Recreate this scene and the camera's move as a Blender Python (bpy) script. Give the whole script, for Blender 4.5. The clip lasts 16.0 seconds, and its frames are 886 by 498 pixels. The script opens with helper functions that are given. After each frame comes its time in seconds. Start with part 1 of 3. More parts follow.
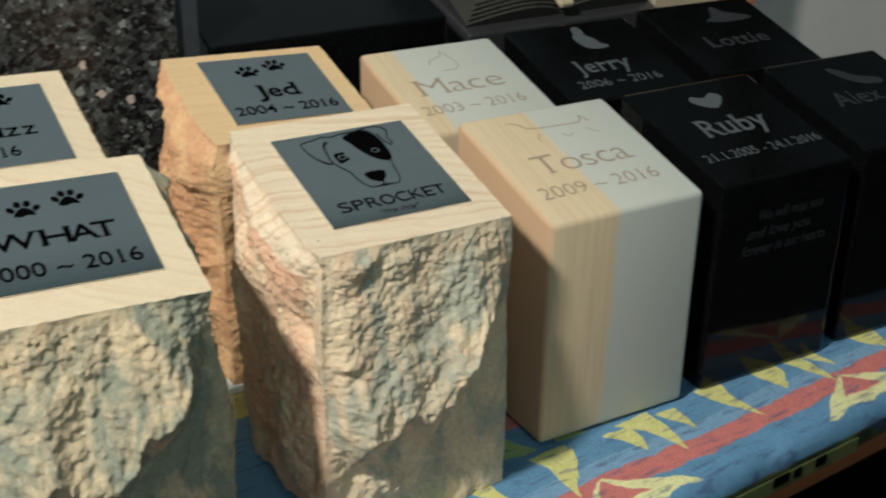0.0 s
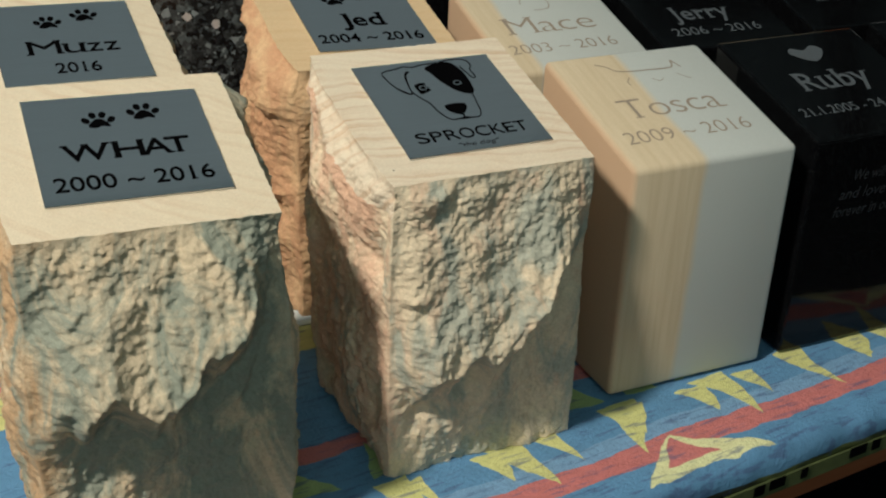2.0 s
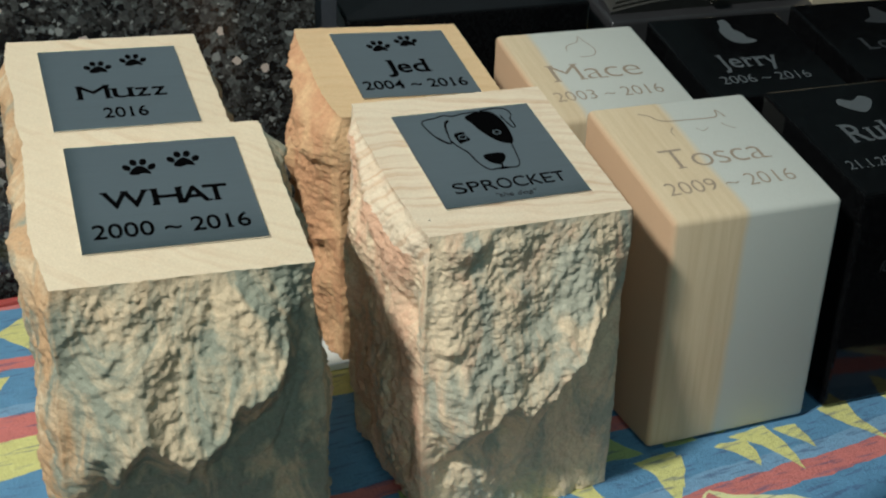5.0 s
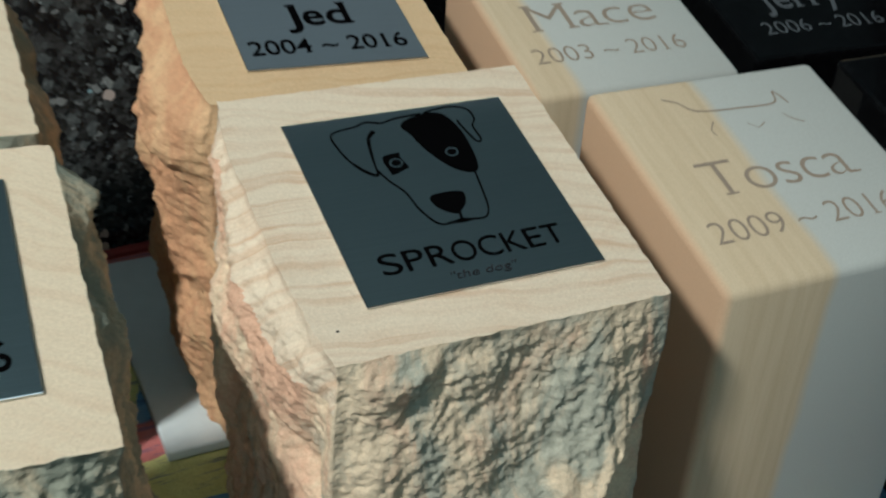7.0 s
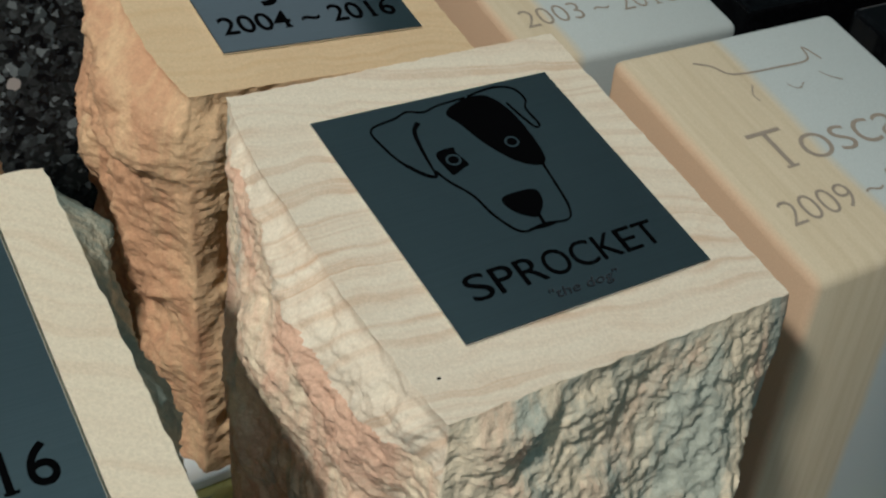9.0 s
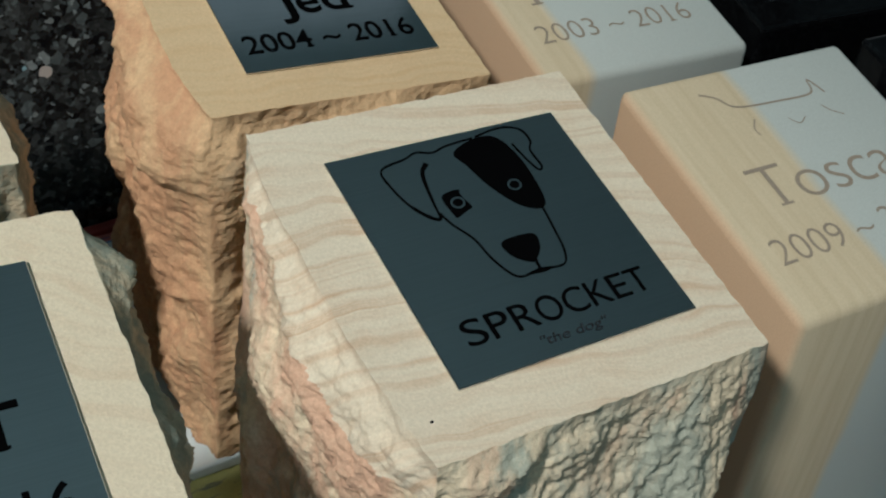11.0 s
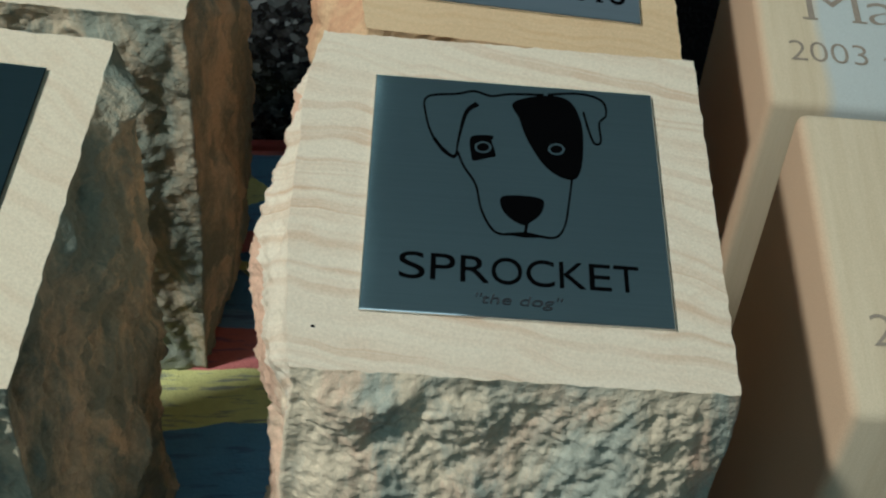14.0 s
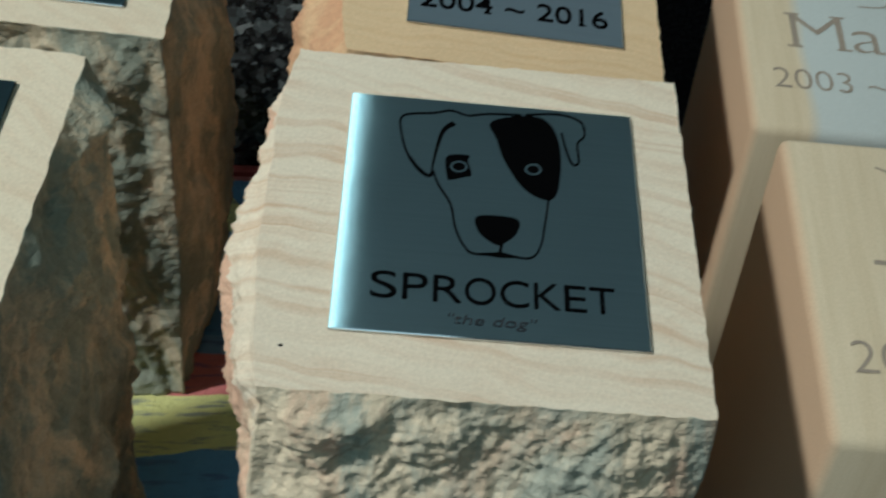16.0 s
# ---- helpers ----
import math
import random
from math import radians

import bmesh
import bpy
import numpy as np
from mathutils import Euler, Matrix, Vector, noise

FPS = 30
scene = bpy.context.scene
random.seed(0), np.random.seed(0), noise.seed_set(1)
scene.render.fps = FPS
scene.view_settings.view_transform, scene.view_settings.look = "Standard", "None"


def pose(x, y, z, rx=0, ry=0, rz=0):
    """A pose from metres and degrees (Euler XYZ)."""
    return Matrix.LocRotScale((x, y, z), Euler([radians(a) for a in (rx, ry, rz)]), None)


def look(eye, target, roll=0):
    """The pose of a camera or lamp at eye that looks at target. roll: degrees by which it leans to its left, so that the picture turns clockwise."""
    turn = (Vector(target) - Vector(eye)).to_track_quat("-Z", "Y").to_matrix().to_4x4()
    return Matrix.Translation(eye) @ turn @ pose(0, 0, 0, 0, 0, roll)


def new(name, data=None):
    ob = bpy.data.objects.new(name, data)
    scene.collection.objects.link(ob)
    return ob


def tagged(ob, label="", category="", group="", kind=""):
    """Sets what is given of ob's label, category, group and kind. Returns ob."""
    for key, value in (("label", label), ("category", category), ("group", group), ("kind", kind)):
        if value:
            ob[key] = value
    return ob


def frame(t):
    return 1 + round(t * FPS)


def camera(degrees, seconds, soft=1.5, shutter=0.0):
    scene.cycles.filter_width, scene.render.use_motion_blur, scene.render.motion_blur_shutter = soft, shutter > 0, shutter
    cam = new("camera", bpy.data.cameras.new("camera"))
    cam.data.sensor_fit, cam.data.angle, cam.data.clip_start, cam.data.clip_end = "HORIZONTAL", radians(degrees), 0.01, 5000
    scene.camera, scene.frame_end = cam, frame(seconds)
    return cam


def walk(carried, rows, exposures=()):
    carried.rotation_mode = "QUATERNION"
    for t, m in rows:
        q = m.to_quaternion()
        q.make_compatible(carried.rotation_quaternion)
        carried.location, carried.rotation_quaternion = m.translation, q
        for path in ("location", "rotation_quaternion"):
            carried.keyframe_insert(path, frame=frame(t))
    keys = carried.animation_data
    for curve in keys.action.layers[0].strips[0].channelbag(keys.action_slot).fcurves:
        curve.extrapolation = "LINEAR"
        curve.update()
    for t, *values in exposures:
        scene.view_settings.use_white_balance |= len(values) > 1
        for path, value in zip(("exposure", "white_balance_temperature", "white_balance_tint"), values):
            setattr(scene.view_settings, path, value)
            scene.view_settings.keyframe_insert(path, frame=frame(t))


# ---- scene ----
cam = camera(40.48, 16.0, soft=2.2, shutter=0.4)
PATH = [
    (0, (-0.2336, -0.4971, 0.4260), (-0.0017, -0.1093, 0.2118), 0.78),
    (0.5, (-0.2409, -0.4939, 0.4266), (-0.0310, -0.0952, 0.2100), 1.53),
    (1, (-0.2343, -0.4901, 0.4186), (-0.0273, -0.0954, 0.1919), 1.29),
    (1.5, (-0.2282, -0.4893, 0.4130), (-0.0281, -0.0939, 0.1815), 1.25),
    (2, (-0.2257, -0.4899, 0.4093), (-0.0269, -0.0935, 0.1784), 2.29),
    (2.5, (-0.2305, -0.4897, 0.4122), (-0.0317, -0.0909, 0.1854), 1.49),
    (3, (-0.2314, -0.4943, 0.4183), (-0.0313, -0.0872, 0.2080), 1.42),
    (3.2, (-0.2330, -0.4894, 0.4187), (-0.0350, -0.0828, 0.2054), 1.97),
    (5.3, (-0.2017, -0.4913, 0.4164), (-0.0300, -0.0771, 0.1952), 2.15),
    (5.5, (-0.1764, -0.4869, 0.4083), (-0.0150, -0.0700, 0.1844), 2.95),
    (6, (-0.1386, -0.4571, 0.3962), (-0.0080, -0.0428, 0.1486), 3.06),
    (6.5, (-0.1238, -0.3526, 0.3930), (0.0244, 0.0545, 0.1433), 3.23),
    (7, (-0.1091, -0.2623, 0.3797), (0.0811, 0.1140, 0.1110), 3.90),
    (7.5, (-0.0963, -0.2196, 0.3621), (0.0996, 0.1369, 0.0713), 4.77),
    (8, (-0.0877, -0.2166, 0.3721), (0.0832, 0.1669, 0.1007), 5.77),
    (8.5, (-0.1103, -0.1920, 0.3618), (0.1029, 0.1672, 0.0870), 4.87),
    (9, (-0.1392, -0.1749, 0.3554), (0.1075, 0.1574, 0.0748), 5.37),
    (9.2, (-0.1437, -0.1774, 0.3620), (0.1077, 0.1506, 0.0805), 5.48),
    (11.3, (-0.1330, -0.1761, 0.3905), (0.0911, 0.1487, 0.0835), 7.34),
    (11.5, (-0.1296, -0.1768, 0.3891), (0.0750, 0.1545, 0.0755), 5.32),
    (12, (-0.1104, -0.1803, 0.3883), (0.0638, 0.1689, 0.0756), 4.32),
    (12.5, (-0.0606, -0.1939, 0.3860), (0.0673, 0.1733, 0.0716), 4.30),
    (13, (-0.0292, -0.2089, 0.3814), (0.0460, 0.1733, 0.0679), 4.54),
    (13.5, (-0.0114, -0.2179, 0.3819), (0.0324, 0.1722, 0.0723), 5.42),
    (14, (0.0062, -0.2239, 0.3798), (0.0299, 0.1637, 0.0649), 5.62),
    (14.5, (0.0100, -0.2214, 0.3786), (0.0236, 0.1677, 0.0649), 5.82),
    (15, (0.0131, -0.2184, 0.3744), (0.0214, 0.1721, 0.0622), 5.09),
    (15.5, (0.0117, -0.2176, 0.3718), (0.0140, 0.1713, 0.0575), 4.74),
    (16, (0.0126, -0.2222, 0.3734), (0.0371, 0.1748, 0.0704), 6.18),
]
walk(cam, [(t, look(eye, target, roll)) for t, eye, target, roll in PATH],
     [(0.0, 0.06, 6150, 9), (0.8, -0.02, 6150, 9), (3.2, -0.12, 6050, 9), (5.5, -0.06, 5750, 6), (7.0, -0.22, 5600, 7), (9.0, -0.33, 5550, 8), (12.0, -0.32, 5450, 4), (14.5, -0.33, 5300, 2), (16.0, -0.33, 5300, 2)])


# ---- light ----
world = bpy.data.worlds.new("world")
scene.world = world
world.use_nodes = True
world.node_tree.nodes["Background"].inputs[0].default_value = (0.5, 0.62, 0.62, 1)
world.node_tree.nodes["Background"].inputs[1].default_value = 0.05


def area_lamp(name, eye, target, sx, sy, watts, colour, roll=0):
    data = bpy.data.lights.new(name, "AREA")
    data.shape, data.size, data.size_y, data.energy, data.color = "RECTANGLE", sx, sy, watts, colour
    ob = new(name, data)
    ob.matrix_world = look(eye, target, roll)
    return ob


# warm shop spotlight high on the customer's left, ceiling panel behind, added cool fill in front
area_lamp("spot_lamp", (-1.22, -0.46, 1.66), (0.05, 0.05, 0.15), 0.14, 0.14, 48, (1.0, 0.92, 0.79))
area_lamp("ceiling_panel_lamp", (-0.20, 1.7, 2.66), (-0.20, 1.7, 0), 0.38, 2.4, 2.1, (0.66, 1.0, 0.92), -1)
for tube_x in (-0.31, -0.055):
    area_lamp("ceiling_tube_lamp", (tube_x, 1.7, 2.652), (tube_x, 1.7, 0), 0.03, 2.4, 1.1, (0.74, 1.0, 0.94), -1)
# faint unseen panel added so plaques and granite tops mirror something lighter
area_lamp("reflection_fill_lamp", (1.03, 2.42, 2.655), (1.03, 2.42, 0), 1.76, 1.4, 0.95, (0.95, 1.0, 0.98))
# unseen cool fill behind the camera, added to lift the front faces
area_lamp("front_fill_lamp", (-0.9, -2.9, 1.5), (-0.3, 0, 1.9), 2.4, 1.9, 19, (0.83, 1.0, 0.94))


# ---- materials ----
def material(name, rough=0.6, metal=0.0):
    m = bpy.data.materials.new(name)
    m.use_nodes = True
    nt = m.node_tree
    b = nt.nodes["Principled BSDF"]
    b.inputs["Roughness"].default_value, b.inputs["Metallic"].default_value = rough, metal
    return m, nt, b


def node(nt, kind, ins=None, **props):
    n = nt.nodes.new(kind)
    for k, v in props.items():
        setattr(n, k, v)
    for k, v in (ins or {}).items():
        if isinstance(v, bpy.types.NodeSocket):
            nt.links.new(v, n.inputs[k])
        else:
            n.inputs[k].default_value = v
    return n


def maths(nt, op, a, b=0.0, c=0.0):
    return node(nt, "ShaderNodeMath", {0: a, 1: b, 2: c}, operation=op).outputs[0]


def ramp(nt, fac, stops, interp="LINEAR"):
    n = node(nt, "ShaderNodeValToRGB", {0: fac})
    cr = n.color_ramp
    cr.interpolation = interp
    while len(cr.elements) < len(stops):
        cr.elements.new(0.5)
    for e, (p, col) in zip(cr.elements, stops):
        e.position, e.color = p, (*col, 1)
    return n.outputs[0]


def mix(nt, fac, a, b, blend="MIX"):
    n = node(nt, "ShaderNodeMix", data_type="RGBA", blend_type=blend)
    for k, v in ((0, fac), (6, a), (7, b)):
        if isinstance(v, bpy.types.NodeSocket):
            nt.links.new(v, n.inputs[k])
        else:
            n.inputs[k].default_value = v if k == 0 else (*v, 1)
    return n.outputs[2]


def coords(nt, scale=(1, 1, 1), rot=(0, 0, 0), shift=(0, 0, 0)):
    c = node(nt, "ShaderNodeTexCoord")
    return node(nt, "ShaderNodeMapping", {"Vector": c.outputs["Object"], "Scale": scale, "Rotation": rot, "Location": shift}).outputs[0]


def noise_tex(nt, vec, scale, detail=4.0, rough=0.55, distort=0.0):
    return node(nt, "ShaderNodeTexNoise", {"Vector": vec, "Scale": scale, "Detail": detail, "Roughness": rough, "Distortion": distort}).outputs[0]


def bump(nt, b, height, strength=0.3, dist=0.001):
    n = node(nt, "ShaderNodeBump", {"Height": height, "Strength": strength, "Distance": dist})
    nt.links.new(n.outputs[0], b.inputs["Normal"])


def sawn_sandstone(name, light, band, shift, angle, strength):
    """Sawn sandstone: sandy grain, and thin iron bands that wander, thin out and fade."""
    m, nt, b = material(name, 0.85)
    v = coords(nt, (1, 1, 1), (0, 0, angle), (shift, shift * 0.7, shift * 0.4))
    s = node(nt, "ShaderNodeSeparateXYZ", {0: v})
    drift = maths(nt, "MULTIPLY", noise_tex(nt, v, 18, 3, 0.5), 0.026)
    level = maths(nt, "ADD", maths(nt, "ADD", s.outputs[1], maths(nt, "MULTIPLY", s.outputs[2], 0.6)), drift)
    lines = node(nt, "ShaderNodeTexNoise", {"W": maths(nt, "MULTIPLY", level, 170.0), "Scale": 1.0, "Detail": 5.0, "Roughness": 0.62}, noise_dimensions="1D").outputs[0]
    lines = ramp(nt, lines, [(0.43, (0, 0, 0)), (0.54, (0.4, 0.4, 0.4)), (0.62, (1, 1, 1))])
    patch = ramp(nt, noise_tex(nt, v, 21, 4, 0.6, 0.4), [(0.32, (0.25, 0.25, 0.25)), (0.62, (1, 1, 1))])
    grain = noise_tex(nt, v, 1150, 3, 0.75)
    col = mix(nt, maths(nt, "MULTIPLY", maths(nt, "MULTIPLY", lines, patch), strength), light, band)
    col = mix(nt, ramp(nt, noise_tex(nt, v, 46, 6, 0.75, 0.8), [(0.52, (0, 0, 0)), (0.8, (0.55, 0.55, 0.55))]), col, band)
    col = mix(nt, noise_tex(nt, v, 33, 4), col, tuple(c * 0.88 for c in light))
    col = mix(nt, 0.24, col, ramp(nt, grain, [(0.3, (0.30, 0.27, 0.22)), (0.66, (1, 1, 1))]), "MULTIPLY")
    nt.links.new(col, b.inputs["Base Color"])
    bump(nt, b, grain, 0.4, 0.0005)
    return m


def split_sandstone(name, shift, tan, rust, grey, grey_at):
    """Split rock face: tan stone with rust stains, grey green where it is fresh and in place of shaded facets, the
    stains drawn out along the grain.
    """
    m, nt, b = material(name, 0.92)
    v = coords(nt, (1, 1, 1), (0, 0, 0), (shift, shift * 1.7, shift * 0.3))
    drawn = coords(nt, (1.35, 1.35, 0.6), (0.25, 0.62, 0), (shift, shift * 1.7, shift * 0.3))
    big = noise_tex(nt, drawn, 24, 7, 0.66, 0.9)
    rusty = noise_tex(nt, coords(nt, (1, 1, 0.45), (0.5, 0.6, 0), (shift * 2, 0, 0)), 34, 6, 0.68, 0.8)
    seam = node(nt, "ShaderNodeSeparateXYZ", {0: coords(nt)}).outputs[0]
    rusty = maths(nt, "ADD", rusty, ramp(nt, maths(nt, "MULTIPLY_ADD", seam, 10.0, 0.5), [(0.46, (0.17, 0.17, 0.17)), (0.56, (0, 0, 0))]))
    weathered = ramp(nt, maths(nt, "MULTIPLY_ADD", seam, 10.0, 0.5), [(0.45, (0.07, 0.07, 0.07)), (0.55, (0, 0, 0))])
    big = maths(nt, "SUBTRACT", big, weathered)
    grain = noise_tex(nt, v, 850, 3, 0.8)
    mid = noise_tex(nt, coords(nt, (1, 1, 1.25), (0, 0.15, 0), (shift, shift * 1.7, shift * 0.3)), 340, 7, 0.82)
    pale = tuple(min(0.95, c * 1.12) for c in tan)
    col = mix(nt, ramp(nt, noise_tex(nt, drawn, 70, 5, 0.7, 0.5), [(0.42, (0, 0, 0)), (0.62, (1, 1, 1))]), tan, pale)
    col = mix(nt, ramp(nt, rusty, [(0.54, (0, 0, 0)), (0.72, (1, 1, 1))]), col, rust)
    # grey green: fresh stone, and also the shade of facets put into the colour
    col = mix(nt, ramp(nt, big, [(grey_at - 0.07, (0, 0, 0)), (grey_at + 0.05, (1, 1, 1))]), col, grey)
    # darker mottle put in for the shade of small crevices
    col = mix(nt, 0.34, col, ramp(nt, mid, [(0.32, (0.55, 0.53, 0.50)), (0.58, (1, 1, 1))]), "MULTIPLY")
    col = mix(nt, 0.34, col, ramp(nt, grain, [(0.25, (0.42, 0.40, 0.36)), (0.7, (1, 1, 1))]), "MULTIPLY")
    nt.links.new(col, b.inputs["Base Color"])
    sand = noise_tex(nt, coords(nt, (1, 1, 1.25), (0, 0.15, 0), (shift, shift, 0)), 300, 3, 0.55)
    bump(nt, b, maths(nt, "ADD", maths(nt, "MULTIPLY", grain, 0.12), sand), 0.85, 0.0012)
    return m


def two_tone_sandstone(name, split, lean):
    """Fine honed sandstone, honey coloured on one side of a bedding line and near white on the other."""
    m, nt, b = material(name, 0.8)
    c = node(nt, "ShaderNodeTexCoord")
    s = node(nt, "ShaderNodeSeparateXYZ", {0: c.outputs["Object"]})
    v = c.outputs["Object"]
    x = maths(nt, "ADD", s.outputs[0], maths(nt, "MULTIPLY", s.outputs[2], lean))
    x = maths(nt, "ADD", x, maths(nt, "MULTIPLY", noise_tex(nt, v, 20, 2), 0.006))
    side = ramp(nt, maths(nt, "MULTIPLY_ADD", x, 80.0, 0.5 - 80.0 * split), [(0.3, (0, 0, 0)), (0.7, (1, 1, 1))])
    streak = noise_tex(nt, coords(nt, (260, 14, 14), (0, 0.12, 0)), 1.0, 4, 0.6, 0.4)
    honey = mix(nt, ramp(nt, streak, [(0.35, (0, 0, 0)), (0.8, (1, 1, 1))]), (0.63, 0.51, 0.34), (0.54, 0.42, 0.26))
    col = mix(nt, side, honey, (0.50, 0.515, 0.475))
    skin = ramp(nt, maths(nt, "MULTIPLY_ADD", s.outputs[0], 100.0, 0.05), [(0.1, (1, 1, 1)), (0.4, (0, 0, 0))])
    col = mix(nt, skin, col, (0.54, 0.36, 0.22))
    grain = noise_tex(nt, v, 1700, 2, 0.7)
    col = mix(nt, 0.2, col, ramp(nt, grain, [(0.3, (0.3, 0.28, 0.25)), (0.7, (1, 1, 1))]), "MULTIPLY")
    nt.links.new(col, b.inputs["Base Color"])
    bump(nt, b, grain, 0.25, 0.0004)
    return m


def granite(name, base, fleck, scale, rough, flecks):
    m, nt, b = material(name, rough)
    v = coords(nt)
    vor = node(nt, "ShaderNodeTexVoronoi", {"Vector": v, "Scale": scale, "Randomness": 1.0})
    g = node(nt, "ShaderNodeSeparateColor", {0: vor.outputs["Color"]})
    col = mix(nt, ramp(nt, g.outputs[0], [(flecks - 0.02, (0, 0, 0)), (flecks + 0.1, (1, 1, 1))]), base, fleck)
    col = mix(nt, 0.6, col, ramp(nt, noise_tex(nt, v, scale * 2.2, 4), [(0.35, (0.25, 0.25, 0.25)), (0.65, (1, 1, 1))]), "MULTIPLY")
    nt.links.new(col, b.inputs["Base Color"])
    nt.links.new(maths(nt, "MULTIPLY_ADD", noise_tex(nt, v, 30, 3), 0.1, rough - 0.05), b.inputs["Roughness"])
    return m


def pearl_granite():
    """Coarse dark granite: packed crystals of black, grey and brown, a few of them large, their glint put in as bright
    colour.
    """
    m, nt, b = material("blue pearl granite", 0.18)
    v = coords(nt)
    warp = node(nt, "ShaderNodeVectorMath", {0: node(nt, "ShaderNodeTexNoise", {"Vector": v, "Scale": 260.0, "Detail": 2.0}).outputs[1], 1: (0.004, 0.004, 0.004), 2: v}, operation="MULTIPLY_ADD").outputs[0]
    tones = [(0.0, (0.005, 0.005, 0.006)), (0.36, (0.020, 0.019, 0.018)), (0.56, (0.045, 0.045, 0.043)), (0.76, (0.085, 0.088, 0.085)), (0.92, (0.15, 0.165, 0.16)), (0.98, (0.42, 0.44, 0.42))]
    cols = []
    for scale in (200.0, 430.0):
        vor = node(nt, "ShaderNodeTexVoronoi", {"Vector": warp, "Scale": scale})
        cols.append(ramp(nt, node(nt, "ShaderNodeSeparateColor", {0: vor.outputs["Color"]}).outputs[0], tones, "CONSTANT"))
    col = mix(nt, 0.45, cols[0], cols[1])
    vor = node(nt, "ShaderNodeTexVoronoi", {"Vector": warp, "Scale": 95.0})
    cell = node(nt, "ShaderNodeSeparateColor", {0: vor.outputs["Color"]})
    # glint of the large crystals as fixed pale colours, alike from every side
    glint = ramp(nt, cell.outputs[1], [(0.0, (0.55, 0.46, 0.40)), (0.4, (0.50, 0.60, 0.60)), (0.75, (0.30, 0.46, 0.50))], "CONSTANT")
    near = maths(nt, "LESS_THAN", vor.outputs["Distance"], 0.32)
    col = mix(nt, maths(nt, "MULTIPLY", near, maths(nt, "GREATER_THAN", cell.outputs[0], 0.90)), col, glint)
    nt.links.new(col, b.inputs["Base Color"])
    return m


def plain(name, colour, rough=0.6, metal=0.0, vary=0.25, scale=60.0, relief=0.2):
    m, nt, b = material(name, rough, metal)
    v = coords(nt)
    n1 = noise_tex(nt, v, scale, 5, 0.65)
    col = mix(nt, vary, colour, ramp(nt, n1, [(0.3, tuple(c * 0.45 for c in colour)), (0.7, tuple(min(1, c * 1.3) for c in colour))]))
    nt.links.new(col, b.inputs["Base Color"])
    bump(nt, b, noise_tex(nt, v, scale * 6, 3), relief, 0.0006)
    return m


def brushed_steel():
    m, nt, b = material("brushed steel", 0.2, 1.0)
    v = coords(nt, (1, 1, 1))
    streak = noise_tex(nt, coords(nt, (30, 2200, 30)), 1.0, 3, 0.6)
    nt.links.new(mix(nt, streak, (0.52, 0.545, 0.555), (0.65, 0.675, 0.685)), b.inputs["Base Color"])
    nt.links.new(maths(nt, "MULTIPLY_ADD", noise_tex(nt, v, 60, 3), 0.04, 0.035), b.inputs["Roughness"])
    b.inputs["Anisotropic"].default_value = 0.5
    bump(nt, b, streak, 0.05, 0.0002)
    return m


